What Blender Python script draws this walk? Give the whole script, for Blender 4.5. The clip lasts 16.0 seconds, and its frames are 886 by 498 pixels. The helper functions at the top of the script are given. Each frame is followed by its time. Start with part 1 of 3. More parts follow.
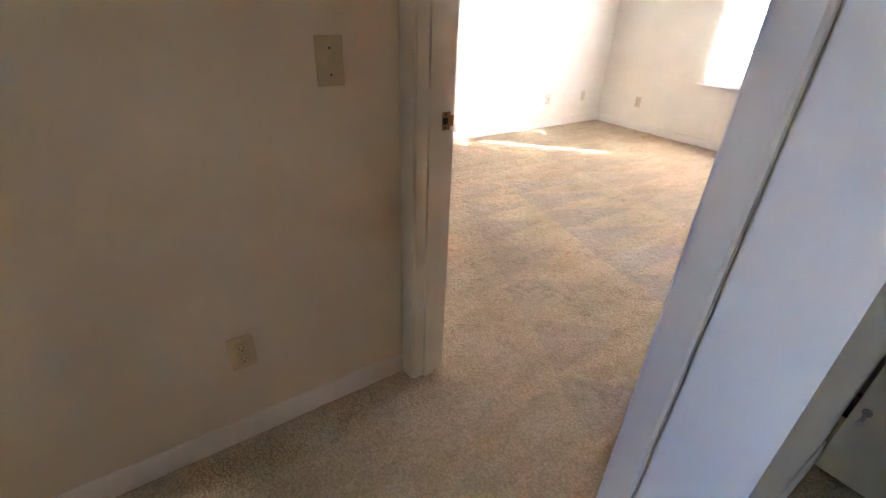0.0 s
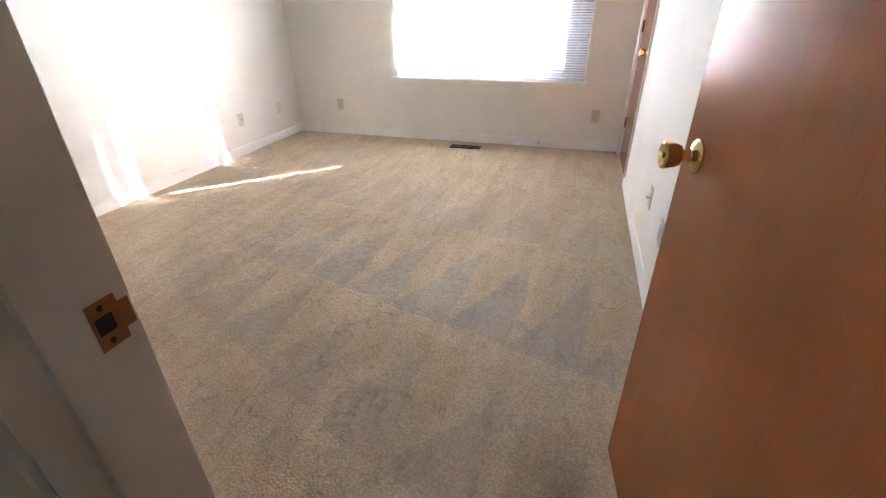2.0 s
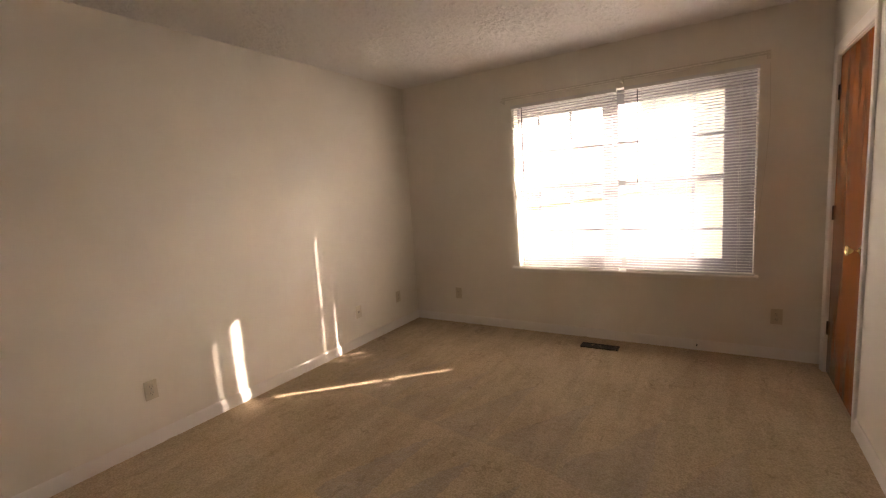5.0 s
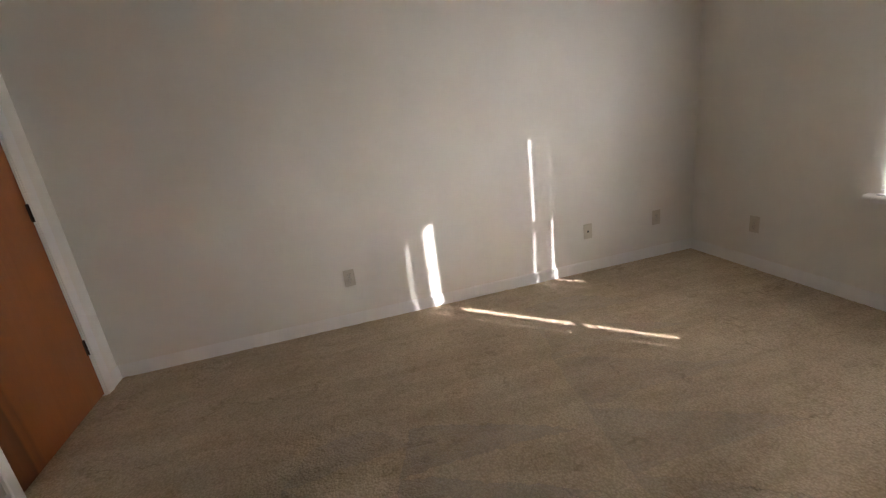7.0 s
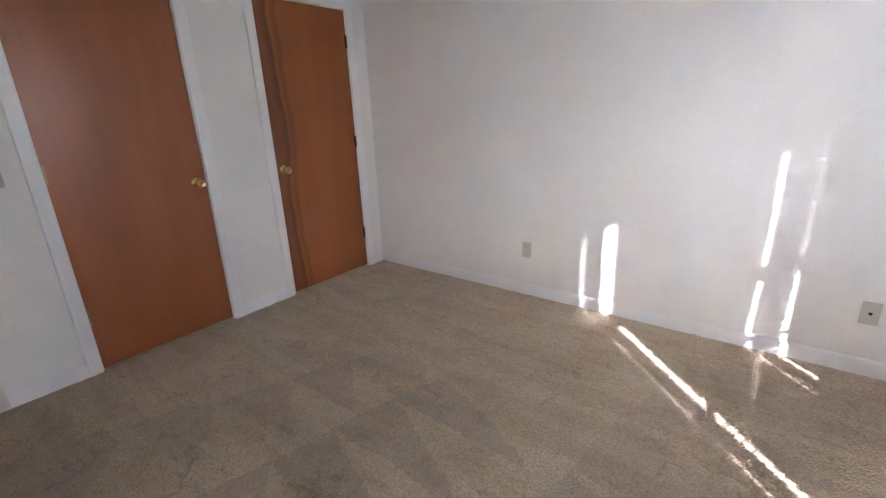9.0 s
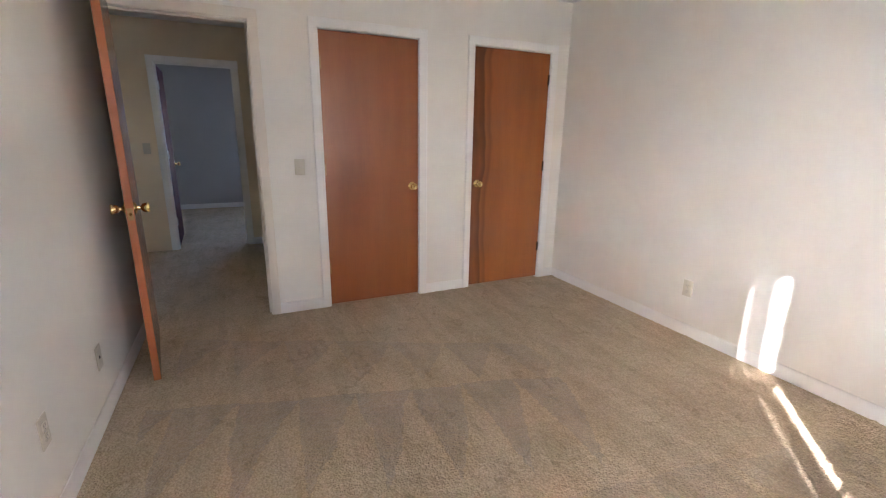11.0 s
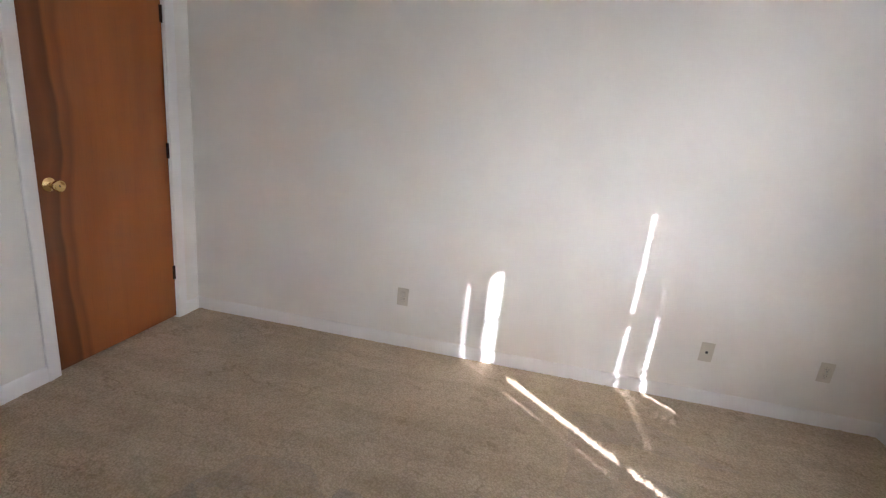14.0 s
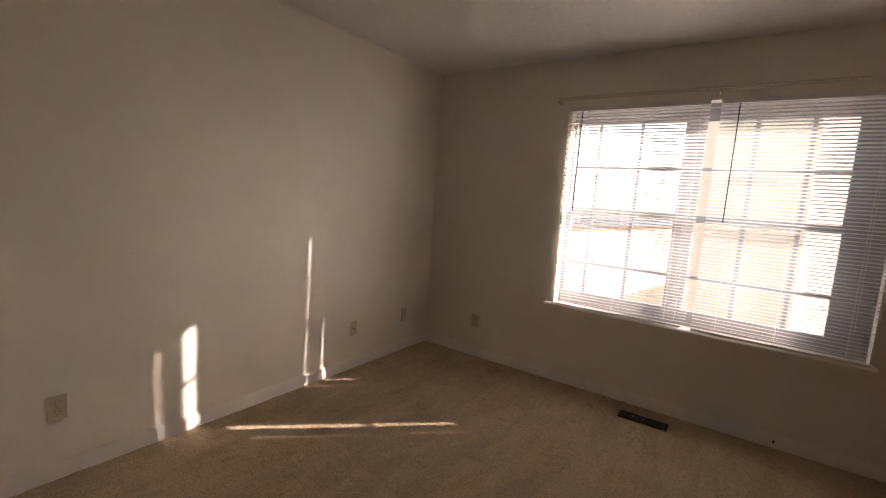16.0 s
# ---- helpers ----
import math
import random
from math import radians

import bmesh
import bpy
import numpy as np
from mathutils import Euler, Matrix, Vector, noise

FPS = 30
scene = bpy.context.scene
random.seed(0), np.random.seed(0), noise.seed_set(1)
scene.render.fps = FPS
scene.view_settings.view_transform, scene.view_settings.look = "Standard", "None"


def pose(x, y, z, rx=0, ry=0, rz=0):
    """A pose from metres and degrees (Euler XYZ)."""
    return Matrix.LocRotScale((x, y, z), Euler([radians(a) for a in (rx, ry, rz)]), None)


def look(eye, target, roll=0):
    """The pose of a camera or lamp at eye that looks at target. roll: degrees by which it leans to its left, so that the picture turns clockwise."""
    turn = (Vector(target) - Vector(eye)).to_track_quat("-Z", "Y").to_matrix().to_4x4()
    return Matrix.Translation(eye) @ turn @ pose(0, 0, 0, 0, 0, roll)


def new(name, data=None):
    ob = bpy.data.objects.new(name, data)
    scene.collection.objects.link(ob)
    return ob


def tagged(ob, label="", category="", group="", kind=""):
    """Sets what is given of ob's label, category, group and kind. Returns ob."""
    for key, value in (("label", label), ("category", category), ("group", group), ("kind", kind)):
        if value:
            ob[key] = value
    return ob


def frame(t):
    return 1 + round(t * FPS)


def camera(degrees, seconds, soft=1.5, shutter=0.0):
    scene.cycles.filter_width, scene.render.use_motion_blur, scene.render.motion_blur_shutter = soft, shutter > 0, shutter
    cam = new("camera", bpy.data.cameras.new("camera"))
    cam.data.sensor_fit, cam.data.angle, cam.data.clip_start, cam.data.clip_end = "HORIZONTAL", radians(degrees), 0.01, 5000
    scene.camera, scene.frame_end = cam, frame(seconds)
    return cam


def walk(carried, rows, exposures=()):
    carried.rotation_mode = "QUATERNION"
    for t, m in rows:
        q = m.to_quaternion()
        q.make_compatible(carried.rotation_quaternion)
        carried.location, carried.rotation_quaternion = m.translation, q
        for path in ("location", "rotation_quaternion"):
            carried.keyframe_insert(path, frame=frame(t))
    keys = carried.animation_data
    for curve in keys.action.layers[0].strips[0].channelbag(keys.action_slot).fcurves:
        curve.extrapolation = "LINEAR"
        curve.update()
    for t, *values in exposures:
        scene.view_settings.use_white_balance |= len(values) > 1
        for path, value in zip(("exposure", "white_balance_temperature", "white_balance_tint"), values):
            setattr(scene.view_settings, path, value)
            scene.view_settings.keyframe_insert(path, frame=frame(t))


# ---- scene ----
cam = camera(90.5, 16.0, 1.2)
PATH = [
    (0, (-0.747, -0.22, 1.239), (0.262, 1.203, 0.262), 2.5),
    (0.5, (-0.656, -0.022, 1.218), (0.638, 1.26, 0.391), -2.5),
    (1, (-0.539, 0.193, 1.187), (0.989, 1.159, 0.332), -1.6),
    (1.5, (-0.434, 0.367, 1.203), (1.23, 0.969, 0.27), -0.7),
    (2, (-0.252, 0.41, 1.206), (1.429, 0.919, 0.249), -0.6),
    (2.5, (-0.096, 0.449, 1.238), (1.621, 0.943, 0.34), -0.3),
    (3, (0.019, 0.49, 1.314), (1.875, 0.933, 0.716), 0.5),
    (3.2, (0.048, 0.512, 1.344), (1.947, 0.918, 0.862), 0.5),
    (5.3, (0.415, 0.625, 1.383), (1.995, 1.827, 1.139), -5.2),
    (5.5, (0.499, 0.608, 1.372), (2.002, 1.903, 1.121), -6.0),
    (6, (0.771, 0.738, 1.316), (2.054, 2.16, 0.739), -4.2),
    (6.5, (1.063, 0.749, 1.332), (2.143, 2.325, 0.741), -5.9),
    (7, (1.464, 0.619, 1.304), (1.893, 2.48, 0.71), -7.4),
    (7.5, (1.819, 0.669, 1.245), (1.976, 2.562, 0.617), -7.0),
    (8, (2.204, 0.688, 1.312), (1.981, 2.561, 0.647), -3.7),
    (8.5, (2.515, 0.635, 1.303), (1.719, 2.367, 0.699), -3.1),
    (9, (2.809, 0.758, 1.312), (1.633, 2.255, 0.7), -2.3),
    (9.5, (3.083, 0.707, 1.314), (1.519, 1.813, 0.736), -1.6),
    (9.7, (3.139, 0.682, 1.342), (1.499, 1.68, 0.783), -1.3),
    (11.8, (3.398, 0.677, 1.332), (1.634, 1.474, 0.826), 1.0),
    (12, (3.393, 0.671, 1.317), (1.658, 1.496, 0.761), 1.5),
    (12.5, (3.224, 0.752, 1.28), (1.641, 1.849, 0.739), 4.1),
    (13, (2.88, 0.754, 1.309), (1.658, 2.244, 0.774), 5.9),
    (13.5, (2.483, 0.879, 1.286), (1.664, 2.635, 0.786), 5.1),
    (14, (2.103, 0.928, 1.344), (1.78, 2.835, 0.839), 6.2),
    (14.5, (1.774, 0.918, 1.324), (2.056, 2.856, 0.918), 6.8),
    (15, (1.315, 1.065, 1.321), (2.239, 2.802, 0.961), 6.9),
    (15.5, (1.03, 1.08, 1.342), (2.379, 2.528, 1.055), 5.8),
    (16, (0.901, 1.008, 1.394), (2.528, 2.144, 1.149), 3.9),
]
EXPOSURES = [(0.0, 5.75, 6280, 22), (0.5, 5.2, 6480, 23), (1.0, 5.05, 6280, 19), (1.5, 5.1, 6280, 18), (2.0, 5.1, 5880, 19), (2.5, 4.43, 5480, 16),
             (3.0, 4.03, 5680, 18), (5.5, 3.08, 9000, 30), (6.0, 2.98, 7500, 26), (6.5, 2.93, 6705, 16), (7.0, 3.33, 6480, 19), (7.5, 4.03, 6180, 20),
             (8.0, 4.08, 5880, 21), (9.0, 4.08, 5580, 21), (9.5, 4.15, 5780, 22), (12.0, 4.61, 6180, 22), (12.5, 4.45, 5980, 23), (13.5, 4.08, 5780, 21),
             (14.5, 4.03, 6080, 19), (15.0, 3.43, 6950, 23), (15.5, 2.83, 7500, 27), (16.0, 2.43, 7950, 27)]
walk(cam, [(t, look(eye, target, roll)) for t, eye, target, roll in PATH], EXPOSURES)

# ---- world, sun and the light of the far windows ----
SUN_ELEV, SUN_AZ = radians(23.3), radians(-45.1)          # azimuth from +x towards +y
SUN_DIR = Vector((math.cos(SUN_ELEV) * math.cos(SUN_AZ), math.cos(SUN_ELEV) * math.sin(SUN_AZ), math.sin(SUN_ELEV)))
world = bpy.data.worlds.new("world")
scene.world = world
world.use_nodes = True
wn = world.node_tree
wn.nodes.clear()
sky = wn.nodes.new("ShaderNodeTexSky")
sky.sky_type, sky.sun_disc, sky.sun_elevation, sky.sun_rotation = "NISHITA", False, SUN_ELEV, math.pi / 2 - SUN_AZ
sky.dust_density = 0.2
bg = wn.nodes.new("ShaderNodeBackground")
bg.inputs["Strength"].default_value = 0.15
wo = wn.nodes.new("ShaderNodeOutputWorld")
wn.links.new(sky.outputs[0], bg.inputs[0])
wn.links.new(bg.outputs[0], wo.inputs[0])
sun_data = bpy.data.lights.new("sun", "SUN")
sun_data.energy, sun_data.angle, sun_data.color = 2.2, radians(0.45), (1.0, 0.985, 0.96)
sun = new("sun", sun_data)
sun.matrix_world = look(SUN_DIR * 40, (0, 0, 0))


def window_light(name, at, target, w, h, watts, color):
    d = bpy.data.lights.new(name, "AREA")
    d.shape, d.size, d.size_y, d.energy, d.color = "RECTANGLE", w, h, watts, color
    ob = new(name, d)
    ob.matrix_world = look(at, target)
    return ob


# ---- plan ----
W, N, H = 4.178, 3.437, 2.455            # bedroom: x 0..W, y 0..N, ceiling H
T = 0.12                                # wall thickness
OPEN_Y0, OPEN_Y1 = 0.045, 0.812         # entry opening
HALL_N, HALL_W, HALL_S = 0.885, -2.42, -1.15
WIN_Y0, WIN_Y1, WIN_Z0, WIN_Z1 = 0.395, 2.205, 0.60, 2.095
DOOR_H = 2.035
C1, C2, C3 = (1.262, 2.008), (2.497, 3.247), (3.262, 4.022)
FAR_W = -5.56
SB = -0.165                             # back of the south wall
EXT = 0.20                              # outer wall depth

window_light("far_room_window_light", (FAR_W - 0.02, 1.70, 1.45), (0, 0.2, 1.2), 0.8, 0.95, 0.19, (0.16, 0.34, 1.0)).data.spread = radians(58)


# ---- materials ----
def mat(name):
    m = bpy.data.materials.new(name)
    m.use_nodes = True
    nt = m.node_tree
    b = nt.nodes["Principled BSDF"]
    return m, nt, b


def node(nt, kind, **values):
    n = nt.nodes.new(kind)
    for k, v in values.items():
        n.inputs[k.replace("_", " ")].default_value = v
    return n


def coords(nt, scale=(1, 1, 1), rot=(0, 0, 0)):
    tc = nt.nodes.new("ShaderNodeTexCoord")
    mp = nt.nodes.new("ShaderNodeMapping")
    mp.inputs["Scale"].default_value, mp.inputs["Rotation"].default_value = scale, rot
    nt.links.new(tc.outputs["Object"], mp.inputs["Vector"])
    return mp.outputs["Vector"]


def noise_tex(nt, vec, scale, detail=3.0, rough=0.55, dist=0.0):
    n = node(nt, "ShaderNodeTexNoise", Scale=scale, Detail=detail, Roughness=rough, Distortion=dist)
    nt.links.new(vec, n.inputs["Vector"])
    return n.outputs["Fac"]


def ramp(nt, fac, stops):
    r = nt.nodes.new("ShaderNodeValToRGB")
    els = r.color_ramp.elements
    while len(els) < len(stops):
        els.new(0.5)
    for e, (p, c) in zip(els, stops):
        e.position, e.color = p, (*c, 1) if len(c) == 3 else c
    nt.links.new(fac, r.inputs["Fac"])
    return r.outputs["Color"]


def mixc(nt, fac, a, b, mode="MIX"):
    m = nt.nodes.new("ShaderNodeMix")
    m.data_type, m.blend_type = "RGBA", mode
    for sock, v in ((m.inputs[0], fac), (m.inputs[6], a), (m.inputs[7], b)):
        if isinstance(v, (int, float)):
            sock.default_value = v
        elif isinstance(v, tuple):
            sock.default_value = (*v, 1)
        else:
            nt.links.new(v, sock)
    return m.outputs[2]


def calc(nt, op, a, b=0.0, c=0.0):
    m = nt.nodes.new("ShaderNodeMath")
    m.operation = op
    for sock, v in zip(m.inputs, (a, b, c)):
        if isinstance(v, (int, float)):
            sock.default_value = v
        else:
            nt.links.new(v, sock)
    return m.outputs[0]


def bump(nt, b, height, strength, distance, normal=None):
    n = nt.nodes.new("ShaderNodeBump")
    n.inputs["Strength"].default_value, n.inputs["Distance"].default_value = strength, distance
    nt.links.new(height, n.inputs["Height"])
    if normal is not None:
        nt.links.new(normal, n.inputs["Normal"])
    nt.links.new(n.outputs["Normal"], b.inputs["Normal"])
    return n.outputs["Normal"]


def paint(name, color, rough, grain=0.25, dist=0.0006, gscale=260.0, dirt=0.06):
    """Rolled or brushed wall paint: faint stipple, faint blotches."""
    m, nt, b = mat(name)
    v = coords(nt)
    big = noise_tex(nt, v, 1.7, 4, 0.6)
    mid = noise_tex(nt, v, 9.0, 3, 0.6)
    dark = tuple(c * (1 - dirt) for c in color)
    col = mixc(nt, ramp(nt, big, [(0.35, (0, 0, 0)), (0.7, (1, 1, 1))]), dark, color)
    nt.links.new(col, b.inputs["Base Color"])
    r = nt.nodes.new("ShaderNodeMapRange")
    r.inputs["To Min"].default_value, r.inputs["To Max"].default_value = rough - 0.05, rough + 0.06
    nt.links.new(mid, r.inputs["Value"])
    nt.links.new(r.outputs[0], b.inputs["Roughness"])
    nrm = bump(nt, b, noise_tex(nt, v, gscale, 2, 0.6), grain, dist)
    bump(nt, b, mid, 0.12, 0.003, nrm)
    return m


def carpet():
    m, nt, b = mat("beige_carpet")
    v = coords(nt)
    sep = nt.nodes.new("ShaderNodeSeparateXYZ")
    nt.links.new(v, sep.inputs[0])
    x, y = sep.outputs[0], sep.outputs[1]
    warp = calc(nt, "SUBTRACT", noise_tex(nt, v, 2.3, 2), 0.5)
    warp2 = calc(nt, "SUBTRACT", noise_tex(nt, v, 31.0, 2), 0.5)
    yw = calc(nt, "ADD", calc(nt, "ADD", y, calc(nt, "MULTIPLY", warp, 0.10)), calc(nt, "MULTIPLY", warp2, 0.03))
    xw = calc(nt, "ADD", calc(nt, "ADD", x, calc(nt, "MULTIPLY", warp, 0.16)), calc(nt, "MULTIPLY", warp2, 0.03))

    def row(x0, slope, length, width, shift, y0, y1):
        """Wedges left by a vacuum cleaner: bases on x0 + slope*y, tips towards +x."""
        along = calc(nt, "DIVIDE", calc(nt, "SUBTRACT", xw, calc(nt, "MULTIPLY_ADD", yw, slope, x0)), length)
        saw = calc(nt, "ABSOLUTE", calc(nt, "SUBTRACT", calc(nt, "FRACT", calc(nt, "DIVIDE", calc(nt, "ADD", calc(nt, "MULTIPLY_ADD", xw, 0.28, yw), shift), width)), 0.5))
        tri = calc(nt, "LESS_THAN", calc(nt, "ADD", calc(nt, "MULTIPLY", along, 0.5), saw), 0.5)
        on = calc(nt, "MULTIPLY", calc(nt, "GREATER_THAN", along, 0.0), tri)
        rng = calc(nt, "MULTIPLY", calc(nt, "GREATER_THAN", yw, y0), calc(nt, "LESS_THAN", yw, y1))
        return calc(nt, "MULTIPLY", on, rng)

    wedges = calc(nt, "MAXIMUM", row(0.98, 0.27, 0.72, 0.31, 0.05, 0.15, 2.25),
                  calc(nt, "MULTIPLY", row(0.10, 0.46, 0.50, 0.36, 0.1, 0.25, 2.3), 0.7))
    wedges = calc(nt, "MAXIMUM", wedges, calc(nt, "MULTIPLY", row(1.96, 0.19, 0.8, 0.42, 0.2, 0.2, 3.1), 0.6))
    streak = noise_tex(nt, coords(nt, (1.3, 7.0, 1), (0, 0, radians(14))), 1.2, 3, 0.6)
    blot = noise_tex(nt, v, 3.6, 4, 0.62)
    # pile: yarn tufts, and the light and dark of their tips
    vor = nt.nodes.new("ShaderNodeTexVoronoi")
    vor.inputs["Scale"].default_value = 105.0
    jit = nt.nodes.new("ShaderNodeVectorMath")
    jit.operation = "ADD"
    nz = node(nt, "ShaderNodeTexNoise", Scale=60.0, Detail=2.0)
    nt.links.new(v, nz.inputs["Vector"])
    sc = nt.nodes.new("ShaderNodeVectorMath")
    sc.operation = "SCALE"
    sc.inputs["Scale"].default_value = 0.012
    nt.links.new(nz.outputs["Color"], sc.inputs[0])
    nt.links.new(v, jit.inputs[0])
    nt.links.new(sc.outputs[0], jit.inputs[1])
    nt.links.new(jit.outputs[0], vor.inputs["Vector"])
    tuft = calc(nt, "SUBTRACT", 1.0, calc(nt, "MULTIPLY", vor.outputs["Distance"], 1.2))
    clump = noise_tex(nt, coords(nt, (1.0, 0.75, 1), (0, 0, radians(-25))), 34.0, 4, 0.68, 0.5)
    fibre = noise_tex(nt, v, 420.0, 2, 0.7)
    base = mixc(nt, ramp(nt, tuft, [(0.05, (0, 0, 0)), (0.75, (1, 1, 1))]), (0.575, 0.45, 0.307), (0.75, 0.605, 0.428))
    base = mixc(nt, ramp(nt, clump, [(0.3, (0, 0, 0)), (0.7, (1, 1, 1))]), base, mixc(nt, 1.0, base, (0.86, 0.84, 0.81), "MULTIPLY"))
    base = mixc(nt, calc(nt, "MULTIPLY", ramp(nt, blot, [(0.45, (0, 0, 0)), (0.62, (1, 1, 1))]), 0.55), base, mixc(nt, 1.0, base, (0.84, 0.82, 0.78), "MULTIPLY"))
    base = mixc(nt, calc(nt, "MULTIPLY", ramp(nt, streak, [(0.46, (0, 0, 0)), (0.55, (1, 1, 1))]), 0.6), base, mixc(nt, 1.0, base, (0.86, 0.85, 0.82), "MULTIPLY"))
    crease = calc(nt, "ABSOLUTE", calc(nt, "SUBTRACT", noise_tex(nt, coords(nt, (1.0, 1.6, 1), (0, 0, radians(20))), 1.9, 4, 0.6), 0.5))
    crease = calc(nt, "MULTIPLY", ramp(nt, crease, [(0.0, (1, 1, 1)), (0.016, (0, 0, 0))]), ramp(nt, noise_tex(nt, v, 4.5, 2), [(0.5, (0, 0, 0)), (0.62, (1, 1, 1))]))
    base = mixc(nt, calc(nt, "MULTIPLY", crease, 0.75), base, mixc(nt, 1.0, base, (0.68, 0.66, 0.62), "MULTIPLY"))
    base = mixc(nt, calc(nt, "MULTIPLY", wedges, 0.85), base, mixc(nt, 1.0, base, (0.70, 0.675, 0.635), "MULTIPLY"))
    nt.links.new(base, b.inputs["Base Color"])
    # brushed nap: darker along the pile, glossier against the light
    nt.links.new(calc(nt, "SUBTRACT", 0.95, calc(nt, "MULTIPLY", wedges, 0.47)), b.inputs["Roughness"])
    nt.links.new(calc(nt, "ADD", 0.06, calc(nt, "MULTIPLY", wedges, 0.9)), b.inputs["Specular IOR Level"])
    b.inputs["Sheen Weight"].default_value = 0.06
    b.inputs["Sheen Roughness"].default_value = 0.5
    n1 = bump(nt, b, calc(nt, "ADD", calc(nt, "MULTIPLY", clump, 1.4), calc(nt, "MULTIPLY", blot, 1.5)), 0.7, 0.010)
    n2 = bump(nt, b, tuft, 0.8, 0.006, n1)
    bump(nt, b, fibre, 0.5, 0.002, n2)
    return m


def popcorn():
    m, nt, b = mat("stippled_ceiling_white")
    v = coords(nt)
    b.inputs["Base Color"].default_value = (0.92, 0.90, 0.86, 1)
    b.inputs["Roughness"].default_value = 0.9
    a = noise_tex(nt, v, 160.0, 4, 0.7)
    c = noise_tex(nt, v, 34.0, 2, 0.6, 0.6)
    n1 = bump(nt, b, ramp(nt, a, [(0.42, (0, 0, 0)), (0.6, (1, 1, 1))]), 0.6, 0.006)
    bump(nt, b, ramp(nt, c, [(0.45, (0, 0, 0)), (0.6, (1, 1, 1))]), 0.5, 0.006, n1)
    return m


def veneer(name, light, dark, figure=0.0, rough=0.33, vertical=2):
    """Varnished rotary-cut veneer with upright grain; figure: strength of wavy dark bands near one edge (local y small)."""
    m, nt, b = mat(name)
    s1 = [7.0, 7.0, 7.0]
    s1[vertical] = 0.8
    s2 = [230.0, 230.0, 230.0]
    s2[vertical] = 5.0
    v1, v2 = coords(nt, tuple(s1)), coords(nt, tuple(s2))
    broad = noise_tex(nt, v1, 0.9, 4, 0.55, 0.4)
    fine = noise_tex(nt, v2, 1.0, 3, 0.65)
    wv = nt.nodes.new("ShaderNodeTexWave")
    wv.wave_type, wv.bands_direction = "BANDS", "Y"
    for k, val in (("Scale", 0.35), ("Distortion", 5.0), ("Detail", 2.0), ("Detail Scale", 0.5)):
        wv.inputs[k].default_value = val
    nt.links.new(v1, wv.inputs["Vector"])
    col = mixc(nt, ramp(nt, broad, [(0.15, (0, 0, 0)), (0.9, (1, 1, 1))]), light, dark)
    col = mixc(nt, calc(nt, "MULTIPLY", ramp(nt, wv.outputs["Fac"], [(0.5, (0, 0, 0)), (0.95, (1, 1, 1))]), 0.07), col, dark)
    pores = ramp(nt, fine, [(0.52, (0, 0, 0)), (0.68, (1, 1, 1))])
    col = mixc(nt, calc(nt, "MULTIPLY", pores, 0.2), col, tuple(c * 0.5 for c in dark))
    if figure:
        tc = coords(nt)
        sep = nt.nodes.new("ShaderNodeSeparateXYZ")
        nt.links.new(tc, sep.inputs[0])
        slow = noise_tex(nt, coords(nt, (0.2, 1.2, 1.1)), 1.1, 2, 0.5)
        yy = calc(nt, "ADD", sep.outputs[1], calc(nt, "MULTIPLY", calc(nt, "SUBTRACT", slow, 0.5), 0.30))
        band = ramp(nt, yy, [(0.0, (0.8, 0.8, 0.8)), (0.04, (0.55, 0.55, 0.55)), (0.085, (1, 1, 1)), (0.10, (0.12, 0.12, 0.12)), (0.135, (0.6, 0.6, 0.6)), (0.16, (0, 0, 0))])
        col = mixc(nt, calc(nt, "MULTIPLY", band, figure), col, tuple(c * 0.38 for c in dark))
    nt.links.new(col, b.inputs["Base Color"])
    b.inputs["Roughness"].default_value = rough
    smear = noise_tex(nt, coords(nt, (3, 3, 1.2)), 1.5, 3, 0.6)
    r = nt.nodes.new("ShaderNodeMapRange")
    r.inputs["To Min"].default_value, r.inputs["To Max"].default_value = rough - 0.06, rough + 0.1
    nt.links.new(smear, r.inputs["Value"])
    nt.links.new(r.outputs[0], b.inputs["Roughness"])
    n1 = bump(nt, b, fine, 0.12, 0.0006)
    bump(nt, b, broad, 0.08, 0.004, n1)
    return m


def metal(name, color, rough, wear=0.1):
    m, nt, b = mat(name)
    v = coords(nt)
    n = noise_tex(nt, v, 40.0, 3)
    nt.links.new(mixc(nt, n, tuple(c * (1 - wear * 2) for c in color), color), b.inputs["Base Color"])
    b.inputs["Metallic"].default_value, b.inputs["Roughness"].default_value = 1.0, rough
    bump(nt, b, n, 0.05, 0.001)
    return m


def plastic(name, color, rough=0.4):
    m, nt, b = mat(name)
    v = coords(nt)
    n = noise_tex(nt, v, 25.0, 3)
    nt.links.new(mixc(nt, n, tuple(c * 0.93 for c in color), color), b.inputs["Base Color"])
    b.inputs["Roughness"].default_value = rough
    return m


def slat_white(name, a, c, glow, share):
    """A thin sheet that lets part of the light through."""
    m, nt, b = mat(name)
    out = nt.nodes["Material Output"]
    n = noise_tex(nt, coords(nt), 6.0, 3)
    nt.links.new(mixc(nt, n, a, c), b.inputs["Base Color"])
    b.inputs["Roughness"].default_value = 0.62
    b.inputs["Specular IOR Level"].default_value = 0.1
    tr = nt.nodes.new("ShaderNodeBsdfTranslucent")
    tr.inputs["Color"].default_value = (*glow, 1)
    mx = nt.nodes.new("ShaderNodeMixShader")
    mx.inputs[0].default_value = share
    nt.links.new(b.outputs[0], mx.inputs[1])
    nt.links.new(tr.outputs[0], mx.inputs[2])
    nt.links.new(mx.outputs[0], out.inputs["Surface"])
    return m


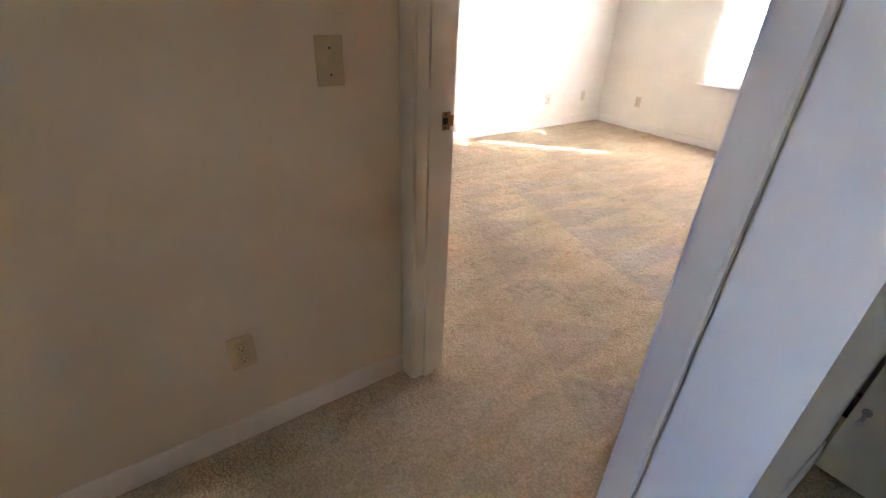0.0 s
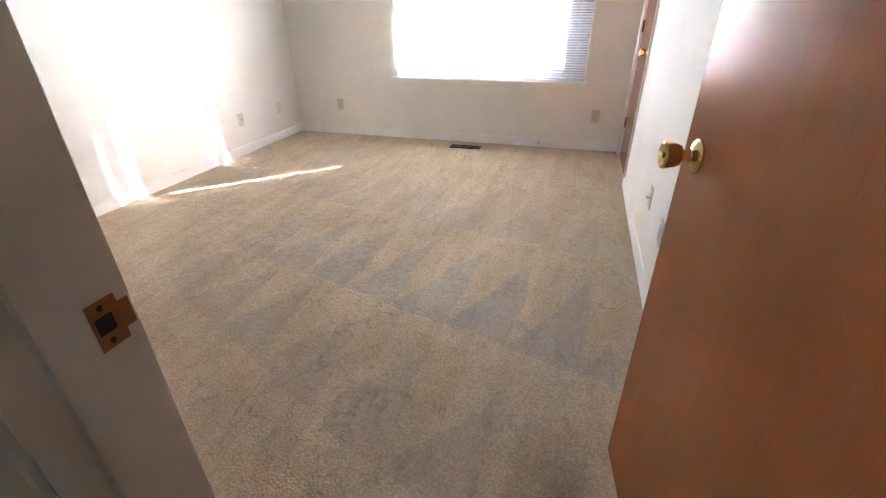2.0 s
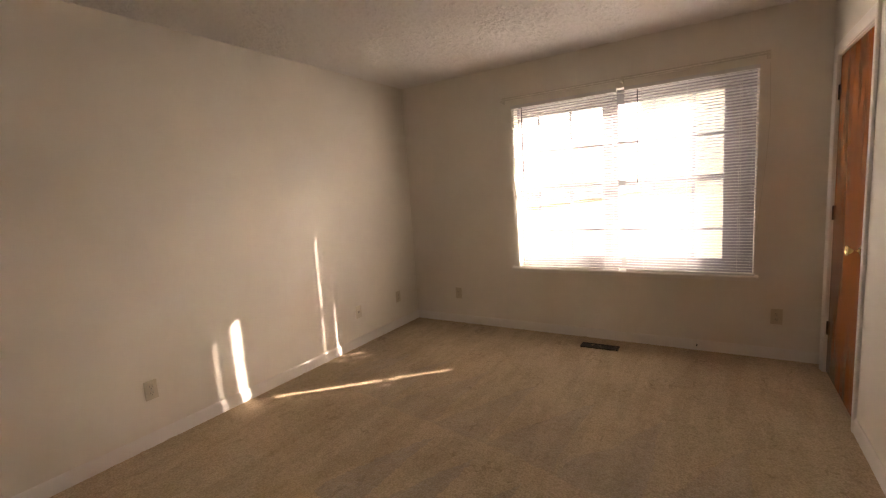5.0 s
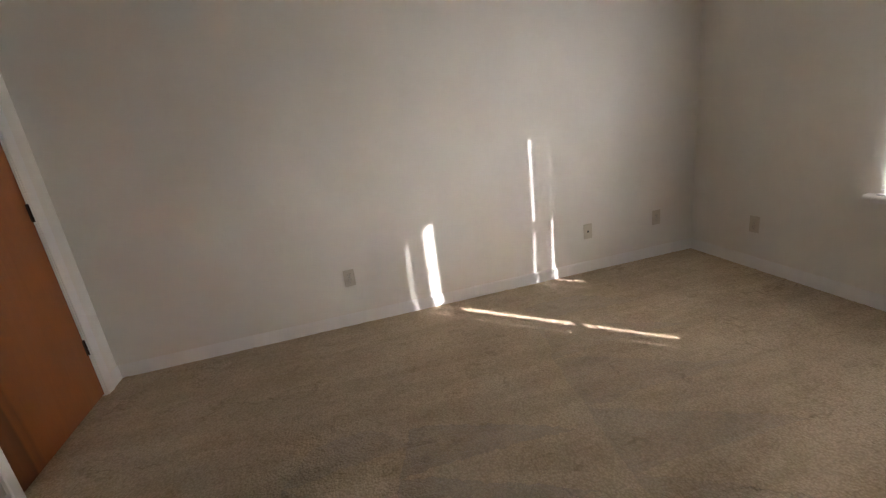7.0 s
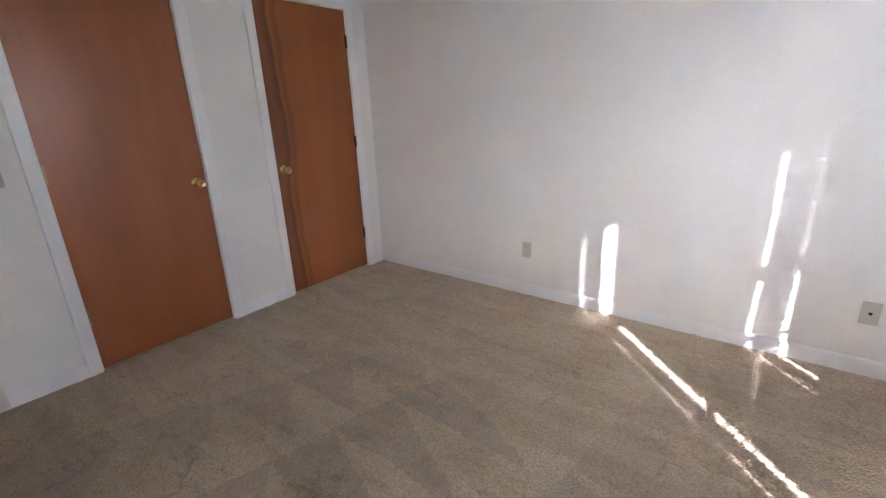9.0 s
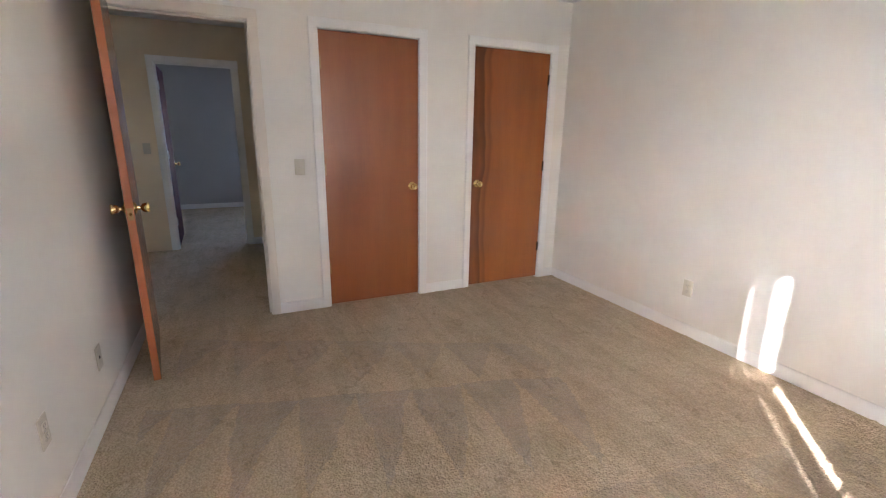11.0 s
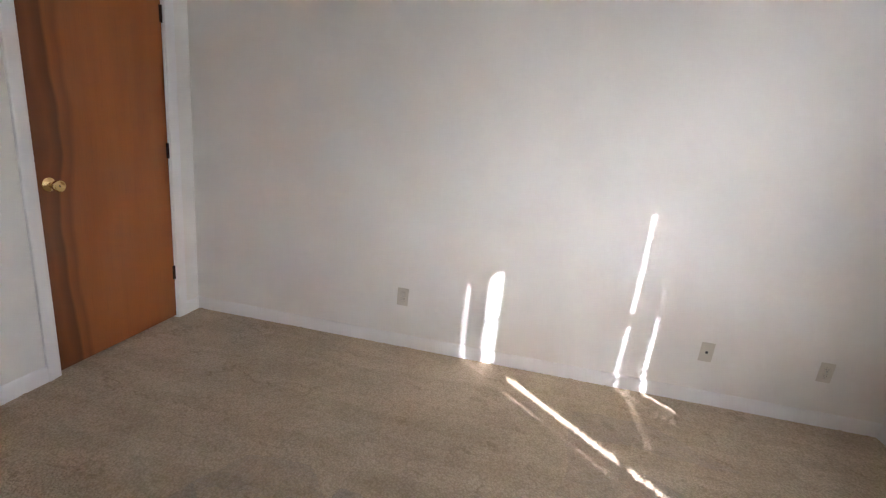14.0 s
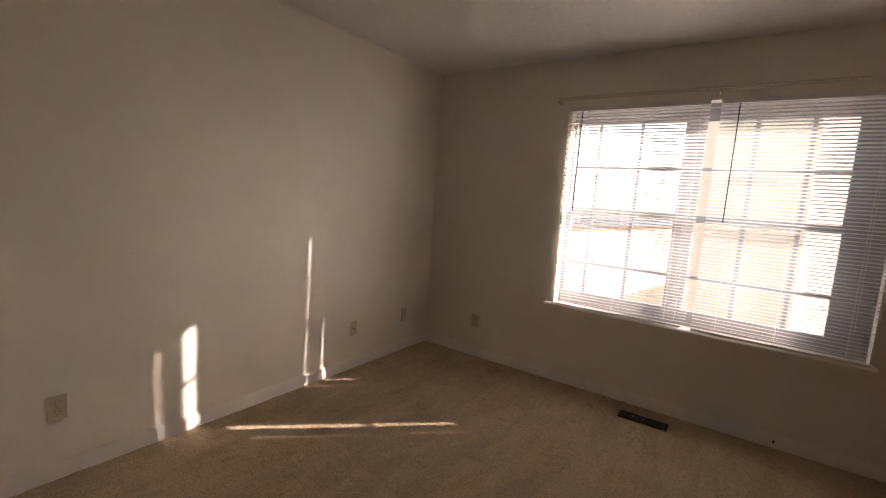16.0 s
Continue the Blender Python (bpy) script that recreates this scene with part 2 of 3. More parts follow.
def clear_glass():
    m, nt, b = mat("window_glass")
    b.inputs["Base Color"].default_value = (0.97, 0.985, 0.98, 1)
    b.inputs["Roughness"].default_value = 0.0
    b.inputs["IOR"].default_value = 1.45
    b.inputs["Transmission Weight"].default_value = 1.0
    return m


def outdoors(name, a, c, scale, rough=0.9):
    m, nt, b = mat(name)
    v = coords(nt)
    nt.links.new(mixc(nt, noise_tex(nt, v, scale, 5, 0.65), a, c), b.inputs["Base Color"])
    b.inputs["Roughness"].default_value = rough
    return m


WALL = paint("off_white_eggshell_paint", (0.885, 0.848, 0.762), 0.68)
WALL.node_tree.nodes["Principled BSDF"].inputs["Specular IOR Level"].default_value = 0.28
HALL = paint("cream_wall_paint", (0.84, 0.71, 0.51), 0.5)
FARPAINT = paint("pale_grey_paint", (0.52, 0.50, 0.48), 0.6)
TRIM = paint("white_trim_enamel", (0.90, 0.878, 0.825), 0.34, 0.12, 0.0004, 120.0, 0.05)
CARPET, CEIL = carpet(), popcorn()
WOOD = veneer("brown_lauan_veneer", (0.40, 0.132, 0.040), (0.29, 0.084, 0.023))
WOOD_FIG = veneer("figured_lauan_veneer", (0.42, 0.136, 0.034), (0.29, 0.084, 0.021), 0.85)
WOOD_ENTRY = veneer("honey_lauan_veneer", (0.42, 0.140, 0.036), (0.315, 0.088, 0.019), 0.0, 0.2)
WOOD_EDGE = veneer("door_edge_wood", (0.52, 0.165, 0.060), (0.42, 0.120, 0.042), 0.0, 0.4)
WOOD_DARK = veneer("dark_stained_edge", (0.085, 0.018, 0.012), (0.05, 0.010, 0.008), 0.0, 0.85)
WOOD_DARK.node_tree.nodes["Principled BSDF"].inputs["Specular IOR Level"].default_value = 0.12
# the white trim again, with the hall's warm bounced light put into its colour
TRIM_HALL = paint("warm_bounce_trim_enamel", (0.84, 0.765, 0.65), 0.36, 0.12, 0.0004, 120.0, 0.06)
BRASS = metal("polished_brass", (0.83, 0.60, 0.26), 0.14)
BRASS_OLD = metal("aged_brass", (0.50, 0.30, 0.14), 0.32, 0.2)
BRONZE = metal("dark_bronze", (0.05, 0.035, 0.03), 0.45)
CHROME = metal("brushed_nickel", (0.65, 0.64, 0.62), 0.3)
IVORY = plastic("ivory_plastic", (0.65, 0.59, 0.46))
ALMOND = plastic("almond_plastic", (0.60, 0.46, 0.25))
WHITE_PL = plastic("white_plastic", (0.80, 0.80, 0.78))
SLOT = plastic("dark_slot", (0.03, 0.028, 0.025), 0.6)
SMOKE = plastic("smoked_wand_plastic", (0.10, 0.10, 0.11), 0.25)
VENT = metal("dark_brown_register", (0.055, 0.040, 0.032), 0.5)
# white vinyl greyed: the frames' backlit shade is put into this colour
VINYL = plastic("backlit_grey_vinyl", (0.38, 0.38, 0.40), 0.4)
ROD = plastic("cream_enamelled_rod", (0.72, 0.68, 0.58), 0.35)
CORD = plastic("white_cord", (0.78, 0.77, 0.73), 0.8)
SLAT, GLASS = slat_white("thin_white_slat", (0.72, 0.72, 0.715), (0.78, 0.78, 0.775), (0.84, 0.84, 0.83), 0.15), clear_glass()
SHADE = slat_white("hall_glow_cloth", (0.80, 0.76, 0.66), (0.86, 0.82, 0.72), (0.90, 0.82, 0.68), 0.20)
STUCCO = outdoors("tan_facade", (0.60, 0.46, 0.34), (0.70, 0.57, 0.44), 1.5)
SHINGLE = outdoors("grey_shingles", (0.16, 0.14, 0.13), (0.26, 0.24, 0.22), 6.0)
GRASS = outdoors("lawn_and_gravel", (0.16, 0.14, 0.09), (0.30, 0.27, 0.20), 0.8)
PANE_FAR = plastic("far_window_pane", (0.10, 0.12, 0.14), 0.1)


# ---- mesh helpers ----
def box(bm, x0, x1, y0, y1, z0, z1):
    vs = [bm.verts.new((x, y, z)) for x in (x0, x1) for y in (y0, y1) for z in (z0, z1)]
    for f in ((0, 1, 3, 2), (4, 6, 7, 5), (0, 4, 5, 1), (2, 3, 7, 6), (0, 2, 6, 4), (1, 5, 7, 3)):
        bm.faces.new([vs[i] for i in f])
    return bm


def soft_box(x0, x1, y0, y1, z0, z1, r=0.002, seg=2):
    bm = box(bmesh.new(), x0, x1, y0, y1, z0, z1)
    bmesh.ops.bevel(bm, geom=bm.edges[:], offset=r, segments=seg, profile=0.5, affect="EDGES")
    return bm


def boxes(*dims):
    bm = bmesh.new()
    for d in dims:
        box(bm, *d)
    return bm


def lathe(profile, steps=28, axis="X"):
    """A turned shape: profile of (along, radius)."""
    bm = bmesh.new()
    rings = []
    for a, r in profile:
        ring = []
        for i in range(steps):
            p = 2 * math.pi * i / steps
            c, s = r * math.cos(p), r * math.sin(p)
            ring.append(bm.verts.new({"X": (a, c, s), "Y": (c, a, s), "Z": (c, s, a)}[axis]))
        rings.append(ring)
    for r0, r1 in zip(rings, rings[1:]):
        for i in range(steps):
            bm.faces.new((r0[i], r0[(i + 1) % steps], r1[(i + 1) % steps], r1[i]))
    bm.faces.new(rings[0])
    bm.faces.new(rings[-1])
    return bm


def tube(points, r, sides=8):
    bm = bmesh.new()
    rings = []
    pts = [Vector(p) for p in points]
    for i, p in enumerate(pts):
        d = (pts[min(i + 1, len(pts) - 1)] - pts[max(i - 1, 0)]).normalized()
        a = d.orthogonal().normalized() if abs(d.z) < 0.9 else Vector((1, 0, 0))
        a = (a - d * a.dot(d)).normalized()
        b = d.cross(a)
        rings.append([bm.verts.new(p + r * (a * math.cos(k * 2 * math.pi / sides) + b * math.sin(k * 2 * math.pi / sides))) for k in range(sides)])
    for r0, r1 in zip(rings, rings[1:]):
        for i in range(sides):
            bm.faces.new((r0[i], r0[(i + 1) % sides], r1[(i + 1) % sides], r1[i]))
    bm.faces.new(rings[0])
    bm.faces.new(rings[-1])
    return bm


def sweep(profile, stations):
    """profile: (u, v) points; stations: (origin, u axis, v axis), joined by straight runs."""
    bm = bmesh.new()
    rings = [[bm.verts.new(Vector(o) + Vector(a) * u + Vector(b) * v) for u, v in profile] for o, a, b in stations]
    n = len(profile)
    for r0, r1 in zip(rings, rings[1:]):
        for i in range(n):
            bm.faces.new((r0[i], r0[(i + 1) % n], r1[(i + 1) % n], r1[i]))
    bm.faces.new(rings[0])
    bm.faces.new(rings[-1])
    return bm


def mesh(name, bm, material, smooth=None):
    bmesh.ops.recalc_face_normals(bm, faces=bm.faces[:])
    me = bpy.data.meshes.new(name)
    bm.to_mesh(me)
    bm.free()
    me.materials.append(material)
    if smooth:
        me.shade_smooth()
        me.set_sharp_from_angle(angle=radians(smooth))
    return me


def solid(name, bm, material, label, category, kind="structure", group="", smooth=None):
    return tagged(new(name, mesh(name, bm, material, smooth)), label, category, group, kind)


def part(name, bm, material, parent, label="", smooth=None, at=None):
    ob = new(name, mesh(name, bm, material, smooth))
    ob.parent = parent
    if at is not None:
        ob.matrix_basis = at
    return tagged(ob, label)


def thing(name, at, label, category, group="", kind=""):
    ob = new(name)
    ob.empty_display_size = 0.1
    ob.matrix_basis = at
    return tagged(ob, label, category, group, kind)


# ---- floor, ceiling, walls ----
def blur(a, n):
    for _ in range(n):
        a = (a + np.roll(a, 1, 0) + np.roll(a, -1, 0) + np.roll(a, 1, 1) + np.roll(a, -1, 1)) / 5
    return a / max(a.std(), 1e-9)


def relief(name, x0, x1, y0, y1, z, step, height, material):
    """A level sheet with fine uneven relief; height(rows, cols) gives metres."""
    nx, ny = int((x1 - x0) / step) + 1, int((y1 - y0) / step) + 1
    gx, gy = np.meshgrid(np.linspace(x0, x1, nx), np.linspace(y0, y1, ny), indexing="ij")
    co = np.stack([gx, gy, z + height(nx, ny)], -1).reshape(-1, 3).astype(np.float32)
    idx = np.arange(nx * ny, dtype=np.int32).reshape(nx, ny)
    quads = np.stack([idx[:-1, :-1], idx[1:, :-1], idx[1:, 1:], idx[:-1, 1:]], -1).reshape(-1, 4)
    me = bpy.data.meshes.new(name)
    me.vertices.add(len(co))
    me.vertices.foreach_set("co", co.ravel())
    me.loops.add(quads.size)
    me.loops.foreach_set("vertex_index", quads.ravel())
    me.polygons.add(len(quads))
    me.polygons.foreach_set("loop_start", np.arange(0, quads.size, 4, dtype=np.int32))
    me.update(calc_edges=True)
    me.materials.append(material)
    me.shade_smooth()
    return new(name, me)


RNG = np.random.default_rng(7)


def pile(nx, ny):
    tips = blur(RNG.normal(size=(nx, ny)), 1) * 0.0015
    clumps = blur(RNG.normal(size=(nx, ny)), 4) * 0.0014
    waves = blur(RNG.normal(size=(nx, ny)), 60) * 0.0012
    return np.clip(tips + clumps + waves, -0.007, 0.007)


def crumbs(nx, ny):
    a = blur(RNG.normal(size=(nx, ny)), 1)
    return -np.clip((a - 0.35) * 0.0062, 0, 0.009)


tagged(relief("floor", -2.70, W + 0.01, HALL_S - 0.02, N + 0.01, -0.002, 0.0095, pile, CARPET),
       "worn beige cut-pile carpet with vacuum marks, running into the hall", "carpet", kind="structure")
solid("floor_slab", boxes((FAR_W - 0.3, -2.70, -2.6, N + 0.02, -0.15, 0.0), (-2.70, W + 0.02, -2.6, N + 0.02, -0.15, -0.012)), CARPET, "carpeted floor continuing through the far room", "carpet")
tagged(relief("ceiling", -0.005, W + 0.005, -0.005, N + 0.005, H, 0.010, crumbs, CEIL), "off-white popcorn ceiling with rough crumbs", "ceiling", kind="structure")
solid("ceiling_slab", boxes((FAR_W - 0.3, W + EXT, -2.6, N + T, H + 0.001, H + 0.12)), CEIL, "plain ceiling above the hall and rooms", "ceiling")

# east wall with the window opening
solid("wall_east", boxes((W, W + EXT, SB, WIN_Y0, -0.15, H), (W, W + EXT, WIN_Y1, N + T, -0.15, H),
                         (W, W + EXT, WIN_Y0, WIN_Y1, -0.15, WIN_Z0 - 0.025), (W, W + EXT, WIN_Y0, WIN_Y1, WIN_Z1, H)),
      WALL, "off-white painted bedroom wall with a double window", "wall")
solid("wall_north", boxes((-T, W, N, N + T, 0, H)), WALL, "plain off-white painted bedroom wall crossed by slivers of sun", "wall")


def wall_with_doors(axis, c0, c1, a0, a1, gaps, top=DOOR_H + 0.02):
    """A wall between c0 and c1 across, from a0 to a1 along, with door gaps."""
    bm = bmesh.new()

    def slab(p, q, z0, z1):
        box(bm, c0, c1, p, q, z0, z1) if axis == "x" else box(bm, p, q, c0, c1, z0, z1)
    at = a0
    for g0, g1 in gaps:
        slab(at, g0, 0, H)
        slab(g0, g1, top, H)
        at = g1
    slab(at, a1, 0, H)
    return bm


J = 0.019                                # jamb board
solid("wall_west", wall_with_doors("x", -T, 0.0, SB, N, [(OPEN_Y0 - J, OPEN_Y1 + J), (C1[0] - J, C1[1] + J), (C2[0] - J, C2[1] + J)]),
      WALL, "off-white painted wall with two closet doors and the bedroom doorway", "wall")
solid("wall_south", wall_with_doors("y", SB, 0.0, 0.0, W, [(C3[0] - J, C3[1] + J)]), WALL,
      "off-white painted bedroom wall behind the open door", "wall")
solid("wall_hall_north", boxes((HALL_W, -T, HALL_N, HALL_N + T, 0, H)), HALL, "dim cream painted hall wall beside the bedroom doorway", "wall")
solid("wall_closet_back", boxes((-0.85, -0.75, HALL_N + T, N + T, 0, H), (-0.75, -T, N, N + T, 0, H)), WALL, "plain painted closet back wall", "wall")
solid("wall_closet_south", boxes((2.9, W, -0.85, -0.75, 0, H), (2.8, 2.9, -0.85, SB, 0, H), (W, W + EXT, -0.85, SB, 0, H)), WALL, "plain painted wall closing the third closet", "wall")
FD = (-0.030, 0.712)                     # far room's doorway
solid("wall_hall_west", wall_with_doors("x", HALL_W - T, HALL_W, -0.45, HALL_N + T, [(FD[0] - J, FD[1] + J)]), HALL,
      "cream painted wall at the end of the hall with a doorway", "wall")
HW = (-1.75, -1.10, 1.05, 1.95)          # unseen opening added to let daylight brighten the hall
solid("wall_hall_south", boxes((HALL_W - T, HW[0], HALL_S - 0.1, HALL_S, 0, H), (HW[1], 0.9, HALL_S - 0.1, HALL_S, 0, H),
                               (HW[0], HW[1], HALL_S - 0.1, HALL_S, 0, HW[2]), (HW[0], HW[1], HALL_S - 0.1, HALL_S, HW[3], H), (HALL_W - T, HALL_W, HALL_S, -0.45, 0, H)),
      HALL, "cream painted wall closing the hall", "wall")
solid("wall_hall_east", boxes((0.80, 0.92, HALL_S, SB - 0.001, 0, H)), HALL, "cream painted wall behind the white door", "wall")
FW = (1.30, 2.10, 1.0, 1.95)
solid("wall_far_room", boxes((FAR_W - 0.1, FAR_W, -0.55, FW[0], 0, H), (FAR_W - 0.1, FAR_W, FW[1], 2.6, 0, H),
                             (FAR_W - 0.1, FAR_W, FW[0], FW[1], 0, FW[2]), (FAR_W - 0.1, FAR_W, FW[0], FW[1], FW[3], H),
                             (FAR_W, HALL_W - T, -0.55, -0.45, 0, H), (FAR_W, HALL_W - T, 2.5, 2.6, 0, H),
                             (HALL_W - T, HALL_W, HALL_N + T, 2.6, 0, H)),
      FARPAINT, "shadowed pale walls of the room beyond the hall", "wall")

# unseen cloth over that opening, added to spread soft light
shade = thing("added_hall_shade", pose(0, HALL_S - 0.05, 0), "unseen cream shade added to let soft daylight into the hall", "window shade", kind="structure")
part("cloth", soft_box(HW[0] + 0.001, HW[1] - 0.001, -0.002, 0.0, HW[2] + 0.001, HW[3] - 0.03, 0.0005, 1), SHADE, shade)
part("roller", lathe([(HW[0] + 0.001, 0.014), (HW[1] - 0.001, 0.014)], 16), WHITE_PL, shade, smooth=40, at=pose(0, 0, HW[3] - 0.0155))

# ---- baseboards ----
BASE = [(0, 0), (0, 0.082), (0.004, 0.082), (0.008, 0.078), (0.010, 0.068), (0.0125, 0.060), (0.0125, 0.0)]


def baseboard(p, q, normal):
    """Moulded board along the wall from p to q; normal points into the room."""
    nrm = Vector((*normal, 0))
    return [((p[0], p[1], 0), nrm, (0, 0, 1)), ((q[0], q[1], 0), nrm, (0, 0, 1))]


CW = 0.062                               # casing width
for label, p, q, n in (("white moulded baseboard under the sunlit wall", (0, N), (W, N), (0, -1)),
                       ("white moulded baseboard under the window", (W, 0), (W, N), (-1, 0)),
                       ("white moulded baseboard behind the open door", (0.0, 0), (C3[0] - CW - 0.004, 0), (0, 1)),
                       ("short white baseboard between doorway and closet", (0, OPEN_Y1 + CW), (0, C1[0] - CW - 0.004), (1, 0)),
                       ("short white baseboard between the closets", (0, C1[1] + CW + 0.004), (0, C2[0] - CW - 0.004), (1, 0)),
                       ("short white baseboard in the closet corner", (0, C2[1] + CW + 0.004), (0, N), (1, 0)),
                       ("dim white baseboard along the hall wall", (HALL_W, HALL_N), (-T - 0.002, HALL_N), (0, -1)),
                       ("dim white baseboard beside the far doorway", (HALL_W, FD[1] + CW), (HALL_W, HALL_N), (1, 0)),
                       ("pale baseboard on the back of the bedroom wall", (-T, SB), (0.80, SB), (0, -1)),
                       ("shadowed baseboard in the far room", (FAR_W, -0.45), (FAR_W, 2.5), (1, 0))):
    solid("baseboard", sweep(BASE, baseboard(p, q, n)), TRIM_HALL if "hall" in label else TRIM, label, "baseboard", smooth=40)

# ---- door frames ----
CASE = [(0.0, 0.0), (0.0, 0.006), (0.004, 0.009), (0.016, 0.010), (0.022, 0.012), (0.046, 0.015), (0.056, 0.016), (0.062, 0.013), (0.062, 0.0)]


def case_u(axis, face, out, g0, g1, top, cut0=None, rev=0.005):
    """Mitred casing round a doorway in the plane axis = face, standing out to the side out (+1 or -1)."""
    def at(a, z):
        return (face, a, z) if axis == "x" else (a, face, z)

    def way(a, z):
        return Vector((0, a, z)) if axis == "x" else Vector((a, 0, z))
    v = Vector((out, 0, 0)) if axis == "x" else Vector((0, out, 0))
    k = 1.0 if cut0 is None else cut0
    return [(at(g0 - rev, 0), way(-k, 0), v), (at(g0 - rev, top + rev), way(-k, 1), v),
            (at(g1 + rev, top + rev), way(1, 1), v), (at(g1 + rev, 0), way(1, 0), v)]


def door_frame(label, axis, c0, c1, g0, g1, faces, stop_at, top=DOOR_H + 0.004, trim=TRIM):
    """Jamb boards, stops and casings of one doorway; faces: (face, side, cut)."""
    fr = thing("door_frame", pose(0, 0, 0), label, "door frame", kind="structure")

    def bx(a0, a1, z0, z1, d0=c0, d1=c1):
        return (d0, d1, a0, a1, z0, z1) if axis == "x" else (a0, a1, d0, d1, z0, z1)
    e = 0.001
    part("jamb", boxes(bx(g0 - J + e, g0, 0, top, c0 - 0.001, c1 + 0.001)), trim, fr)
    part("jamb", boxes(bx(g1, g1 + J - e, 0, top, c0 - 0.001, c1 + 0.001)), trim, fr)
    part("head_jamb", boxes(bx(g0 - J + e, g1 + J - e, top, top + J - 0.004, c0 - 0.001, c1 + 0.001)), trim, fr)
    s0, s1 = stop_at
    part("stop", boxes(bx(g0, g0 + 0.011, 0, top - 0.011, s0, s1)), trim, fr)
    part("stop", boxes(bx(g1 - 0.011, g1, 0, top - 0.011, s0, s1)), trim, fr)
    part("stop", boxes(bx(g0, g1, top - 0.011, top, s0, s1)), trim, fr)
    for face, side, cut in faces:
        part("casing", sweep(CASE, case_u(axis, face, side, g0, g1, top, cut)), trim, fr, smooth=30)
    return fr


entry_frame = door_frame("white painted door frame of the open bedroom doorway", "x", -T, 0.0, OPEN_Y0, OPEN_Y1, ((0.001, 1, 0.55), (-T - 0.001, -1, None)), (-0.085, -0.045), trim=TRIM_HALL)
door_frame("white painted frame of the closed closet beside the switch", "x", -T, 0.0, *C1, ((0.001, 1, None),), (-0.085, -0.045))
door_frame("white painted frame of the closed closet in the corner", "x", -T, 0.0, *C2, ((0.001, 1, None),), (-0.085, -0.045))
door_frame("white painted frame of the closet near the window", "y", -T, 0.0, *C3, ((0.001, 1, None),), (-0.085, -0.045))
door_frame("pale frame of the far doorway at the hall's end", "x", HALL_W - T, HALL_W, *FD, ((HALL_W + 0.001, 1, None),), (HALL_W - 0.06, HALL_W - 0.03))


# ---- doors ----
KNOB = [(0.0, 0.032), (0.004, 0.032), (0.008, 0.027), (0.011, 0.018), (0.014, 0.0125), (0.024, 0.0105), (0.030, 0.0125), (0.033, 0.019), (0.040, 0.0225),
        (0.052, 0.0255), (0.060, 0.0265), (0.064, 0.0255), (0.0655, 0.022), (0.063, 0.016), (0.061, 0.010), (0.0615, 0.004)]
TH = 0.035


def knob(parent, at, label=""):
    k = part("knob", lathe(KNOB), BRASS, parent, label or "shiny brass knob with a dished face", 35, at)
    part("keyway", boxes((0.0612, 0.0635, -0.0012, 0.0012, -0.005, 0.005)), SLOT, k)
    return k


def hinge(parent, at, material=BRONZE, label="dark metal hinge"):
    """Knuckle along local z at the origin, with the edges of its leaves."""
    h = part("hinge", lathe([(-0.046, 0.003), (-0.045, 0.0055), (0.045, 0.0055), (0.046, 0.003)], 12, "Z"), material, parent, label, 40, at)
    part("hinge_leaf", boxes((-0.006, -0.0035, -0.014, 0.014, -0.044, 0.044)), material, h)
    return h


def flush_door(name, label, at, width, face_mat, edge_mat, knob_at, hinge_at, both=False, hinge_mat=BRONZE, back_mat=None):
    """A slab door in its own axes: x out of its front face, y across from 0 to width, z up."""
    d = thing(name, at, label, "door", kind="structure")
    z0, z1 = 0.012, DOOR_H - 0.001
    leaf = part("leaf", soft_box(-TH + 0.001, -0.001, 0.0015, width - 0.0015, z0, z1, 0.0015), edge_mat, d)
    part("face_veneer", soft_box(-0.002, 0.0, 0.002, width - 0.002, z0 + 0.001, z1 - 0.001, 0.0006, 1), face_mat, d)
    part("face_veneer", soft_box(-TH, -TH + 0.002, 0.002, width - 0.002, z0 + 0.001, z1 - 0.001, 0.0006, 1), back_mat or face_mat, d)
    part("hinge_edge", soft_box(-TH + 0.001, -0.001, *((-0.001, 0.003) if hinge_at < 0.1 else (width - 0.003, width + 0.001)), z0 + 0.001, z1 - 0.001, 0.0008, 1), WOOD_DARK, d, "dark stained hinge edge")
    kz = 0.955 if both else 0.935
    knob(d, pose(0, knob_at, kz))
    if both:
        knob(d, pose(-TH, knob_at, kz, 0, 0, 180))
    edge = 0.0 if knob_at < width / 2 else width
    s = -1 if edge == 0.0 else 1
    lp = part("latch_plate", boxes((-TH / 2 - 0.0125, -TH / 2 + 0.0125, min(edge, edge + s * 0.0012), max(edge, edge + s * 0.0012), 0.905, 0.965)), BRASS_OLD, d, "worn brass latch plate")
    part("latch", lathe([(0, 0.008), (0.006, 0.008), (0.010, 0.004)], 12, "Y"), BRASS, lp, smooth=40, at=pose(-TH / 2, edge, 0.935, 0, 0, 180 if s < 0 else 0))
    for z in (0.31, 1.075, 1.82):
        hinge(d, pose(0.004, hinge_at, z), hinge_mat)
    return d


CLOSED = -0.010
flush_door("door_2", "closed flush brown wood closet door with brass knob", pose(CLOSED, C1[0], 0), C1[1] - C1[0], WOOD, WOOD_EDGE, C1[1] - C1[0] - 0.055, -0.001, hinge_mat=BRASS_OLD)
flush_door("door_3", "closed orange-brown wood closet door with wavy dark grain", pose(CLOSED, C2[0], 0), C2[1] - C2[0], WOOD_FIG, WOOD_EDGE, 0.055, C2[1] - C2[0] + 0.001)
